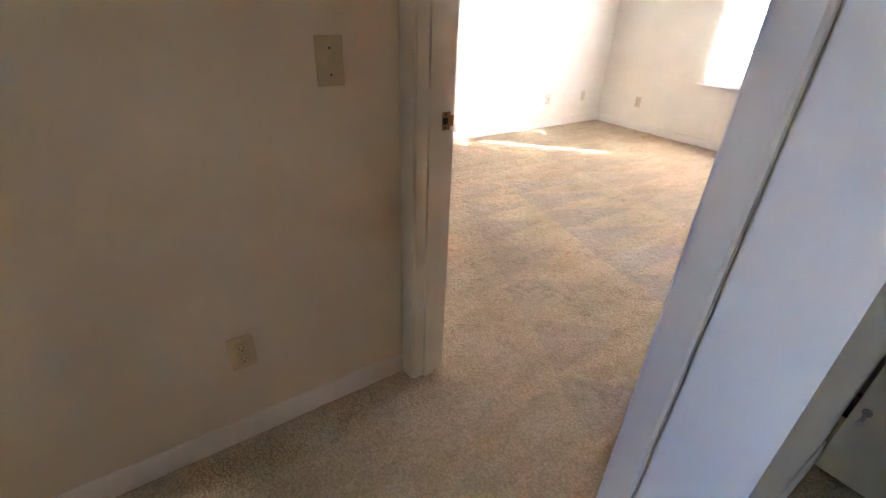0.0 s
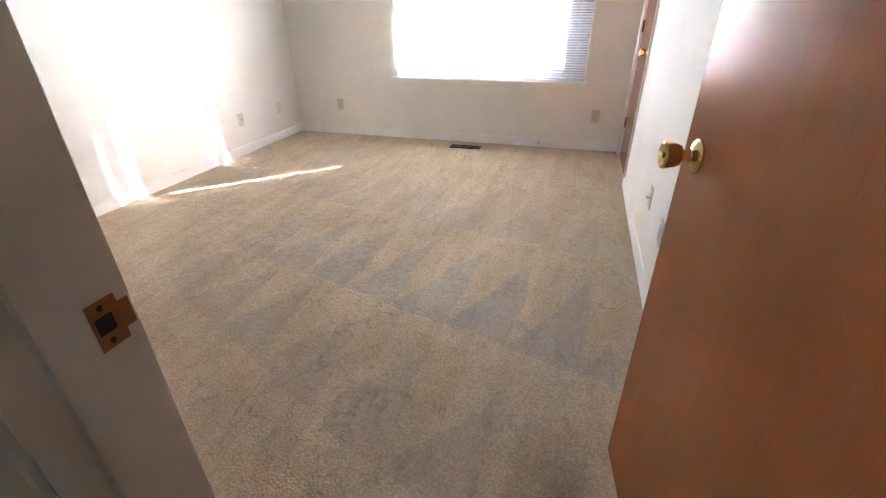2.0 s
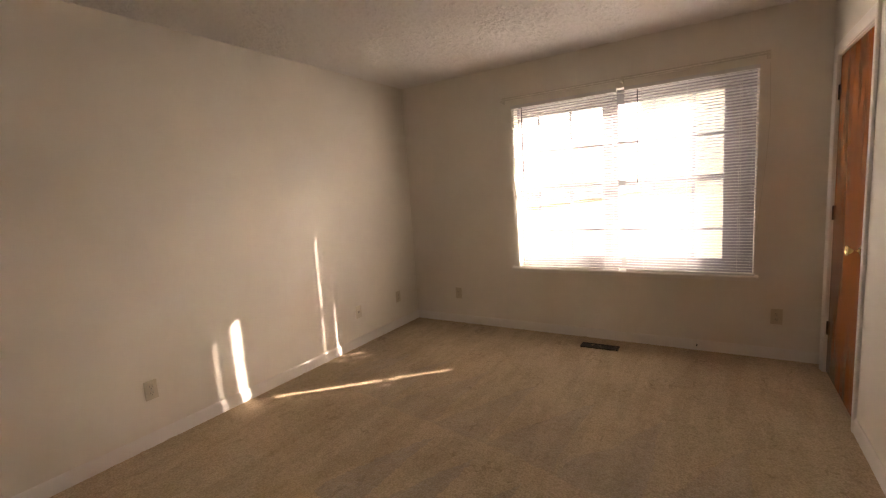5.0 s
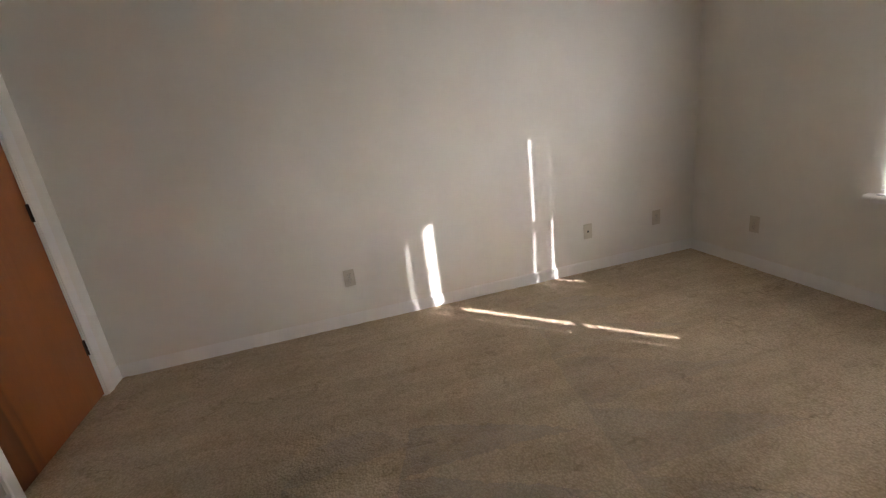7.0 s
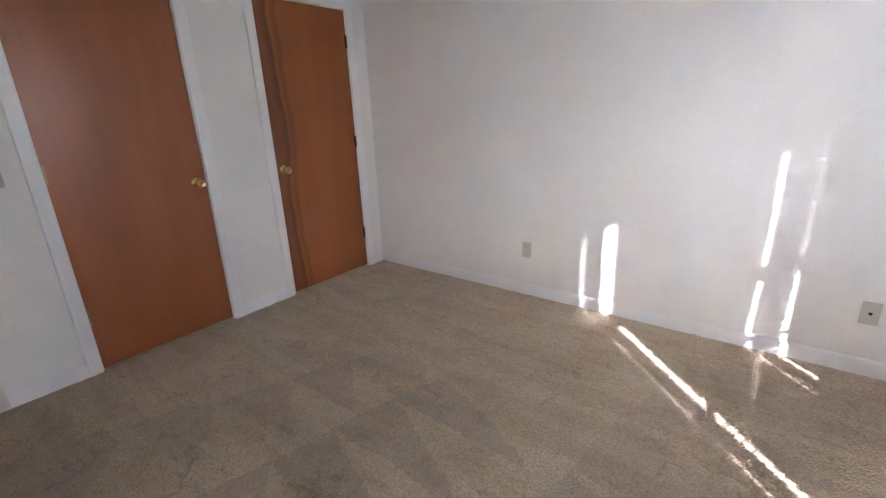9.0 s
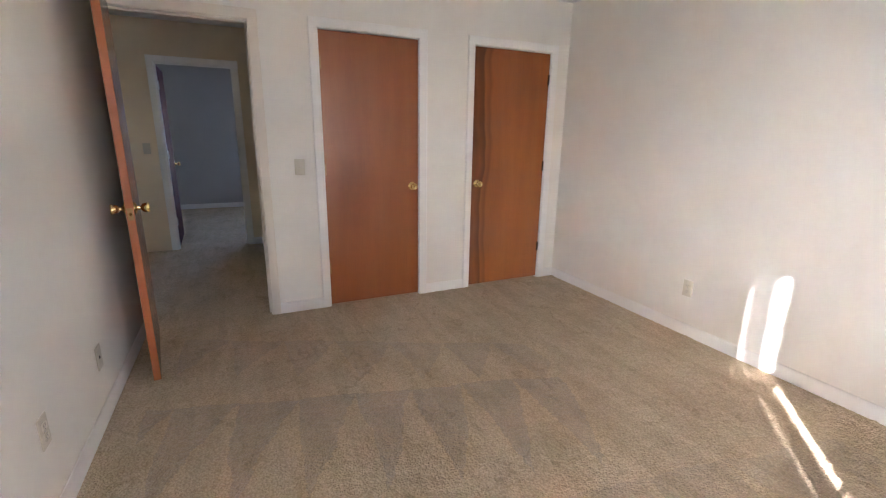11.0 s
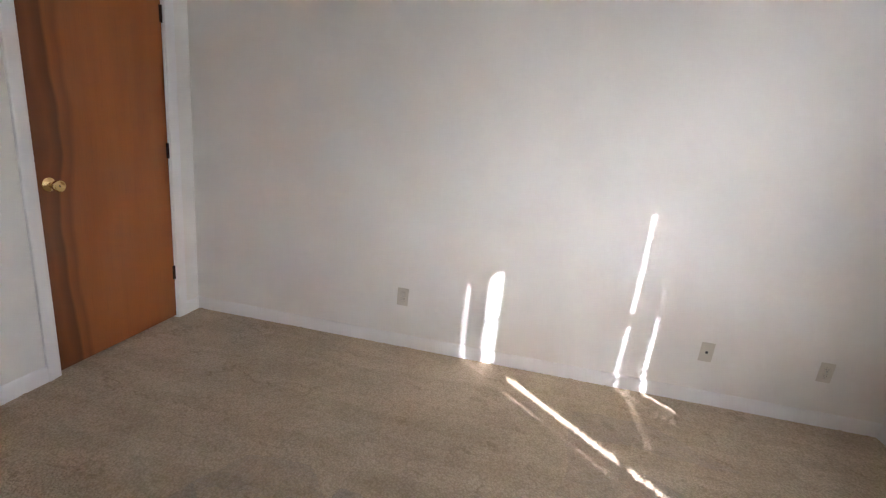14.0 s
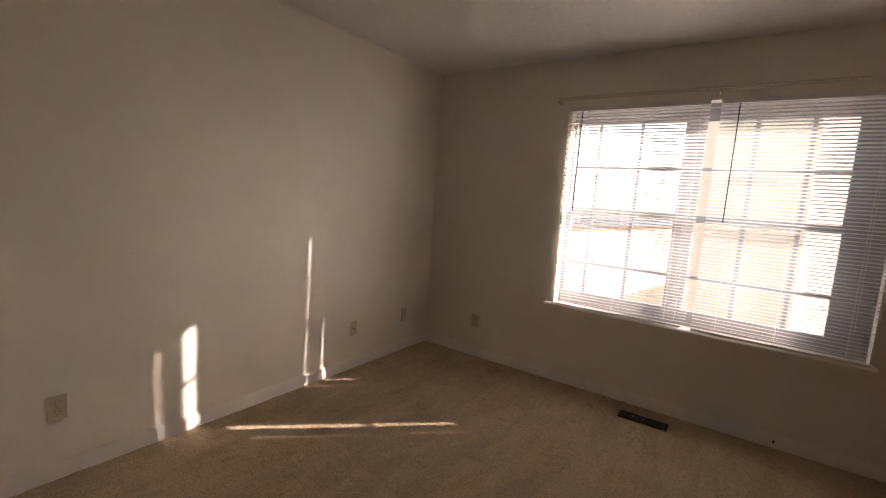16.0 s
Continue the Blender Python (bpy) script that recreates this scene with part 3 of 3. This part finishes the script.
flush_door("door_4", "closed honey-brown wood closet door near the window", pose(C3[1], CLOSED, 0, 0, 0, 90), C3[1] - C3[0], WOOD_ENTRY, WOOD_EDGE, C3[1] - C3[0] - 0.055, -0.001)
# the bedroom door, open against the south wall: the hinge edge at the jamb
flush_door("door_1", "open varnished honey-brown flush bedroom door with brass knobs", pose(0.006, OPEN_Y0 + 0.004, 0, 0, 0, -82.0), OPEN_Y1 - OPEN_Y0 - 0.01, WOOD_ENTRY, WOOD_EDGE,
           OPEN_Y1 - OPEN_Y0 - 0.083, -0.001, True, back_mat=WOOD_ENTRY)
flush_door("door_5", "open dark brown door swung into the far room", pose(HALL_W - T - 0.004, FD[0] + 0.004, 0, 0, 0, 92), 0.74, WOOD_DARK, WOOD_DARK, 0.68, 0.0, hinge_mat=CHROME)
DW = 0.74                                # white leaf folded back on the hall's end wall
wd = thing("door_6", pose(0.757, SB - 0.012 - DW, 0), "white painted panelled door folded back against the hall wall", "door", kind="structure")
part("leaf", soft_box(0, TH, 0.0, DW, 0.012, DOOR_H - 0.002, 0.0015), TRIM, wd)
for y0, y1 in ((0.10, 0.33), (0.41, 0.64)):
    for z0, z1 in ((0.19, 0.86), (1.02, 1.86)):
        part("panel", soft_box(-0.005, 0.003, y0, y1, z0, z1, 0.004), TRIM, wd)
for z in (0.26, 1.02, 1.80):
    hinge(wd, pose(0.017, DW + 0.006, z))

ds = thing("door_stop", pose(0.757, -0.205, 0.275, 0, 0, 180), "small nickel spring door stop on the white door", "door stop")
part("base", lathe([(0.0, 0.012), (0.004, 0.012), (0.008, 0.006)], 14), CHROME, ds, smooth=40)
part("spring", tube([(0.006 + 0.0011 * i, 0.0045 * math.cos(i * 1.05), 0.0045 * math.sin(i * 1.05)) for i in range(48)], 0.0011, 5), CHROME, ds)
part("tip", lathe([(0.058, 0.005), (0.060, 0.0075), (0.072, 0.0075), (0.074, 0.005)], 14), WHITE_PL, ds, "white rubber tip", 40)
# strike plate on the entry jamb
st = thing("strike_plate", pose(-0.027, OPEN_Y1, 0.948) @ Matrix.Diagonal((0.82, 1, 0.88, 1)), "worn brass strike plate screwed to the door jamb", "strike plate")
part("plate", boxes((-0.020, 0.020, -0.0016, 0.0, -0.029, -0.011), (-0.020, 0.020, -0.0016, 0.0, 0.011, 0.029), (-0.020, -0.011, -0.0016, 0.0, -0.011, 0.011), (0.011, 0.020, -0.0016, 0.0, -0.011, 0.011)), BRASS_OLD, st)
part("lip", soft_box(0.019, 0.034, -0.0016, 0.003, -0.017, 0.017, 0.0006), BRASS_OLD, st)
part("latch_hole", boxes((-0.011, 0.011, -0.0004, 0.0, -0.011, 0.011)), SLOT, st)
for dz in (-0.021, 0.021):
    part("screw", lathe([(-0.0022, 0.003), (-0.0014, 0.0042), (0, 0.0042)], 10, "Y"), SLOT, st, at=pose(0, 0, dz))


# ---- window ----
win = thing("window_1", pose(0, 0, 0), "vinyl double window with gridded double-hung sashes, greyed as if backlit", "window", kind="structure")
XF = W + 0.085                           # inner plane of the sashes
part("window_stool", sweep([(-0.050, -0.004), (-0.052, 0.004), (-0.049, 0.012), (-0.042, 0.016), (0.0, 0.018), (0.085, 0.018), (0.085, -0.006), (0.0, -0.006)],
                           [((W, WIN_Y0 - 0.03, WIN_Z0), (1, 0, 0), (0, 0, 1)), ((W, WIN_Y1 + 0.065, WIN_Z0), (1, 0, 0), (0, 0, 1))]), TRIM, win, "white painted window sill board", 40)
part("apron", soft_box(W - 0.010, W - 0.0005, WIN_Y0 - 0.02, WIN_Y1 + 0.05, WIN_Z0 - 0.030, WIN_Z0 - 0.0065, 0.002), TRIM, win)
# the first unit's south stile is widened to cover a dark band
for y0, y1, stile0, stile1, bars in ((WIN_Y0, 1.394, 0.175, 0.040, (1.061, 0.785)), (1.395, WIN_Y1, 0.046, 0.012, (2.022, 1.731))):
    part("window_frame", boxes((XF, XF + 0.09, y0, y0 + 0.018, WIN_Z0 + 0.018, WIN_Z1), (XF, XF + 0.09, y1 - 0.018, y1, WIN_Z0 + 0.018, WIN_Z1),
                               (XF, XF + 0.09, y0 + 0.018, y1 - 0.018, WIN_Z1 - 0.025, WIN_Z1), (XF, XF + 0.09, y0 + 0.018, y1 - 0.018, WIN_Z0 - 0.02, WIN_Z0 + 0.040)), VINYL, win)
    a0, a1 = y0 + 0.0185, y1 - 0.0185
    for which, z0, z1, xs in (("lower_sash", WIN_Z0 + 0.0405, 1.368, XF + 0.008), ("upper_sash", 1.322, WIN_Z1 - 0.0255, XF + 0.044)):
        low = which == "lower_sash"
        top, bot = (0.044, 0.078) if low else (0.082, 0.044)
        g0, g1, h0, h1 = a0 + stile0, a1 - stile1, z0 + bot, z1 - top
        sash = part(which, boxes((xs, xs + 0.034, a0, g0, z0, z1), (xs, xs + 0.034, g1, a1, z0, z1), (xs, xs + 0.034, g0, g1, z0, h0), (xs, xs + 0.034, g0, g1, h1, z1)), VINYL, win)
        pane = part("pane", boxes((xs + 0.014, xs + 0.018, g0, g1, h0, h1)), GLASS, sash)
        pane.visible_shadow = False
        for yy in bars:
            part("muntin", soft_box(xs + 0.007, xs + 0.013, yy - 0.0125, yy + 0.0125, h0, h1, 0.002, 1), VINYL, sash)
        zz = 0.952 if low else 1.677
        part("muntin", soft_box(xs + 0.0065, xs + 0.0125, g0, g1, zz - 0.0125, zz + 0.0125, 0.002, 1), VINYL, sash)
        if low:
            for yy in ((g0 * 2 + g1) / 3, (g0 + 2 * g1) / 3):
                part("sash_lock", soft_box(xs - 0.012, xs + 0.020, yy - 0.022, yy + 0.022, z1, z1 + 0.012, 0.003), VINYL, sash)


# ---- blinds ----
def slat_mesh(length, holes, hw):
    """One curved slat, 25 mm wide, lying along y from 0 to length, with slots for the cords."""
    bm = bmesh.new()
    wd_, t_ = 0.0255, 0.0006
    xs = [-wd_ / 2, -0.0047, 0.0, 0.0047, wd_ / 2]
    zs = [0.0025 * (1 - (2 * x / wd_) ** 2) for x in xs]
    ys = [0.0]
    for h in holes:
        ys += [h - hw, h + hw]
    ys.append(length)
    open_runs = [i for i in range(len(ys) - 1) if any(abs((ys[i] + ys[i + 1]) / 2 - h) < 1e-6 for h in holes)]
    up = [[bm.verts.new((x, y, z + t_)) for x, z in zip(xs, zs)] for y in ys]
    for i in range(len(ys) - 1):
        for k in range(4):
            if i in open_runs and k in (1, 2):
                continue
            bm.faces.new((up[i][k], up[i][k + 1], up[i + 1][k + 1], up[i + 1][k]))
    return bm


def blind(label, y0, y1, hole, hole_w, skew, bottom_tilt, wand_y):
    XB = W - 0.016
    L = y1 - y0
    b = thing("mini_blind", pose(XB, y0, 0), label, "blind", "blinds in the window")
    part("headrail", boxes((-0.013, 0.013, 0, L, WIN_Z1 - 0.030, WIN_Z1 - 0.002)), WHITE_PL, b)
    holes = [hole]
    cords = [0.11, L / 2, hole]
    me = mesh("slat", slat_mesh(L, holes, hole_w), SLAT, 60)
    z_top, z_bot, pitch = WIN_Z1 - 0.042, WIN_Z0 + 0.052, 0.0212
    n = int((z_top - z_bot) / pitch)
    rnd = random.Random(int(y0 * 100))
    for i in range(n + 1):
        f = i / n
        s = new("slat", me)
        s.parent = b
        drop = bottom_tilt * (f ** 6)
        s.matrix_basis = pose(rnd.uniform(-0.0008, 0.0008), rnd.uniform(-0.002, 0.002) - skew * max(0.0, f - 0.45) / 0.55, z_top - i * pitch + rnd.uniform(-0.0006, 0.0006) + drop / 2, math.degrees(-drop / L) + rnd.uniform(-0.08, 0.08), 16.5 + rnd.uniform(-0.8, 0.8), 0)
    part("bottom_rail", soft_box(-0.0125, 0.0125, 0, L, -0.007, 0.007, 0.003), WHITE_PL, b, at=pose(0, 0, z_bot - 0.027 + bottom_tilt / 2, math.degrees(-bottom_tilt / L)))
    for h in cords:
        for dx in (-0.0135, 0.0135):
            part("ladder_cord", tube([(dx, h, z_bot - 0.02), (dx, h, WIN_Z1 - 0.03)], 0.0008, 5), CORD, b)
    part("tilt_wand", tube([(-0.020, wand_y, WIN_Z1 - 0.035), (-0.024, wand_y + 0.003, 1.335)], 0.0038, 6), SMOKE, b, "dark slender tilt wand")
    return b


blind("lowered white mini blind with a sagging bottom rail", 1.317, 2.224, 2.076 - 1.317, 0.0080, 0.022, 0.016, 0.80)
rb = blind("lowered white mini blind with open slats", WIN_Y0 - 0.008, 1.261, 1.129 - WIN_Y0 + 0.008, 0.0062, 0.0, -0.006, 0.776)
part("lift_cord", tube([(-0.018, 0.10, WIN_Z1 - 0.03), (-0.019, 0.10, 1.5), (-0.018, 0.097, 0.78)], 0.0012, 5), CORD, rb)

# curtain rods above the window
rod = thing("curtain_rod", pose(0, 0, 0), "double cream metal curtain rod over the window", "curtain rod")
for dx, z, y0, y1 in ((0.055, 2.160, 0.335, 2.300), (0.085, 2.138, 0.340, 2.295)):
    part("rod", tube([(W - 0.004, y0, z), (W - dx + 0.012, y0 + 0.002, z), (W - dx, y0 + 0.014, z), (W - dx, y1 - 0.014, z), (W - dx + 0.012, y1 - 0.002, z), (W - 0.004, y1, z)], 0.0055, 8), ROD, rod, smooth=60)
for y in (0.340, 1.275, 2.296):
    part("bracket", boxes((W - 0.006, W - 0.0005, y - 0.012, y + 0.012, 2.120, 2.178), (W - 0.09, W - 0.006, y - 0.004, y + 0.004, 2.124, 2.130)), ROD, rod)
cordthing = thing("blind_cord", pose(0, 0, 0), "thin cream pull cord hanging beside the window", "cord")
part("cord", tube([(W - 0.012, 0.330, 2.09), (W - 0.010, 0.322, 1.75), (W - 0.011, 0.338, 1.45), (W - 0.010, 0.36, 1.20), (W - 0.006, 0.378, 0.95)], 0.0016, 5), ROD, cordthing)


# ---- wall plates ----
def plate(kind, label, at, material=IVORY, category="outlet", group="outlets on the bedroom walls"):
    """Local x out of the wall, y across, z up."""
    o = thing(kind, at, label, category, group)
    part("cover", soft_box(0, 0.0055, -0.035, 0.035, -0.057, 0.057, 0.0025), material, o, smooth=50)
    return o


def outlet(label, at, material=IVORY):
    o = plate("wall_outlet", label, at, material)
    for dz in (-0.0195, 0.0195):
        r = part("receptacle", soft_box(0.0045, 0.0075, -0.0165, 0.0165, dz - 0.014, dz + 0.014, 0.004), material, o, smooth=50)
        for dy, hh in ((-0.0065, 0.0045), (0.0065, 0.0035)):
            part("slot", boxes((0.0072, 0.0078, dy - 0.001, dy + 0.001, dz + 0.002 - hh, dz + 0.002 + hh)), SLOT, r)
        part("slot", lathe([(0.0072, 0.0024), (0.0078, 0.0024)], 10), SLOT, r, at=pose(0, 0, dz - 0.009))
    part("screw", lathe([(0.005, 0.003), (0.0064, 0.0024)], 10), CHROME, o)
    return o


def jack(label, at, material=IVORY, coax=False):
    o = plate("wall_jack", label, at, material, "wall jack")
    if coax:
        part("coax_stub", lathe([(0.005, 0.0075), (0.009, 0.0075), (0.010, 0.0045), (0.024, 0.0045), (0.024, 0.002)], 12), CHROME, o, "short metal threaded socket", 40)
    else:
        part("socket", boxes((0.0052, 0.0062, -0.007, 0.007, -0.008, 0.006)), SLOT, o)
    for dz in (-0.042, 0.042):
        part("screw", lathe([(0.005, 0.003), (0.0066, 0.0022)], 10), material, o, at=pose(0, 0, dz))
    return o


def switch(label, at, material):
    o = plate("light_switch", label, at, material, "light switch", "light switches")
    part("collar", soft_box(0.005, 0.0066, -0.0055, 0.0055, -0.0125, 0.0125, 0.0006), material, o)
    part("toggle", soft_box(0, 0.013, -0.004, 0.004, -0.0045, 0.0045, 0.0012), material, o, at=pose(0.005, 0, 0.001, 0, -28, 0))
    for dz in (-0.030, 0.030):
        part("screw", lathe([(0.005, 0.0032), (0.0066, 0.0024)], 10), SLOT if material is ALMOND else material, o, at=pose(0, 0, dz))
    return o


EAST, SOUTH, NORTH, WEST = 180, 90, -90, 0      # the way each wall's plates turn
outlet("cream duplex outlet low on the sunlit wall", pose(1.457, N, 0.335, 0, 0, NORTH))
jack("cream phone jack plate low on the sunlit wall", pose(3.235, N, 0.318, 0, 0, NORTH))
outlet("cream duplex outlet near the window corner", pose(3.835, N, 0.318, 0, 0, NORTH))
outlet("cream outlet under the window corner", pose(W, 2.900, 0.312, 0, 0, EAST))
outlet("cream outlet beside the third closet", pose(W, 0.249, 0.318, 0, 0, EAST))
jack("ivory cable plate with a metal stub", pose(2.035, 0, 0.362, 0, 0, SOUTH), IVORY, True)
outlet("ivory duplex outlet behind the open door", pose(1.640, 0, 0.352, 0, 0, SOUTH))
jack("ivory jack plate near the open door", pose(0.988, 0, 0.305, 0, 0, SOUTH))
switch("white toggle switch between doorway and closet", pose(0, 1.085, 1.10, 0, 0, WEST), IVORY)
switch("almond toggle switch on the dim hall wall", pose(-0.325, HALL_N, 1.105, 0, 0, NORTH), ALMOND)
outlet("almond duplex outlet low on the hall wall", pose(-0.66, HALL_N, 0.335, 0, 0, NORTH), ALMOND)
switch("pale switch beside the far doorway", pose(HALL_W, -0.20, 1.15, 0, 0, WEST), IVORY)

# small cable end on the baseboard
nub = thing("cable_end", pose(W - 0.0125, 0.745, 0.045), "dark stub of cable poking from the baseboard", "cable")
part("stub", tube([(0.004, 0, 0), (-0.012, 0, 0), (-0.022, 0.002, -0.003)], 0.005, 8), SLOT, nub)

# ---- floor register ----
reg = thing("floor_register", pose(3.965, 1.443, 0.0), "dark brown metal floor register in the carpet", "floor vent")
RL, RW = 0.150, 0.052
part("frame", boxes((-RW, -RW + 0.014, -RL, RL, -0.002, 0.006), (RW - 0.014, RW, -RL, RL, -0.002, 0.006),
                    (-RW + 0.014, RW - 0.014, -RL, -RL + 0.014, -0.002, 0.006), (-RW + 0.014, RW - 0.014, RL - 0.014, RL, -0.002, 0.006)), VENT, reg)
part("duct", boxes((-RW + 0.014, RW - 0.014, -RL + 0.014, RL - 0.014, 0.0005, 0.0012)), SLOT, reg)
vane = mesh("vane", boxes((-RW + 0.014, RW - 0.014, -0.0012, 0.0012, -0.0022, 0.0026)), VENT)
for i in range(26):
    s = new("vane", vane)
    s.parent = reg
    s.matrix_basis = pose(0, -RL + 0.019 + i * (2 * RL - 0.038) / 25, 0.0035, 35)

# ---- outdoors ----
solid("ground", boxes((W + EXT + 0.02, 900, -900, 900, -3.2, -3.0)), GRASS, "sunlit lawn and gravel outside the window", "ground")
solid("ground_behind", boxes((-900, FAR_W - 0.4, -900, 900, -3.2, -3.0)), GRASS, "lawn behind the house", "ground")


def neighbour(label, at, length, depth, eave, ridge):
    """A house with its long wall along local x from the origin, local y away from it."""
    h = thing("house", at, label, "house", "neighbouring houses")
    part("wall", boxes((0, length, 0, depth, -3.0, eave)), STUCCO, h)
    bm = bmesh.new()
    o = 0.3
    vs = [bm.verts.new(p) for p in ((-o, -o, eave), (length + o, -o, eave), (length + o, depth + o, eave), (-o, depth + o, eave), (-o, depth / 2, ridge), (length + o, depth / 2, ridge))]
    for f in ((0, 1, 5, 4), (3, 4, 5, 2), (0, 4, 3), (1, 2, 5), (0, 3, 2, 1)):
        bm.faces.new([vs[i] for i in f])
    part("roof", bm, SHINGLE, h)
    return h


neighbour("tall sunlit tan house wall, washed out by glare", pose(9.0, 0.4, 0, 0, 0, -21.0), 17.0, 1.6, 6.5, 7.2)
neighbour("low sunlit tan house across the yard, washed out by glare", pose(9.0, 8.5, 0, 0, 0, -10.0), 30.0, 6.0, 0.5, 0.9)
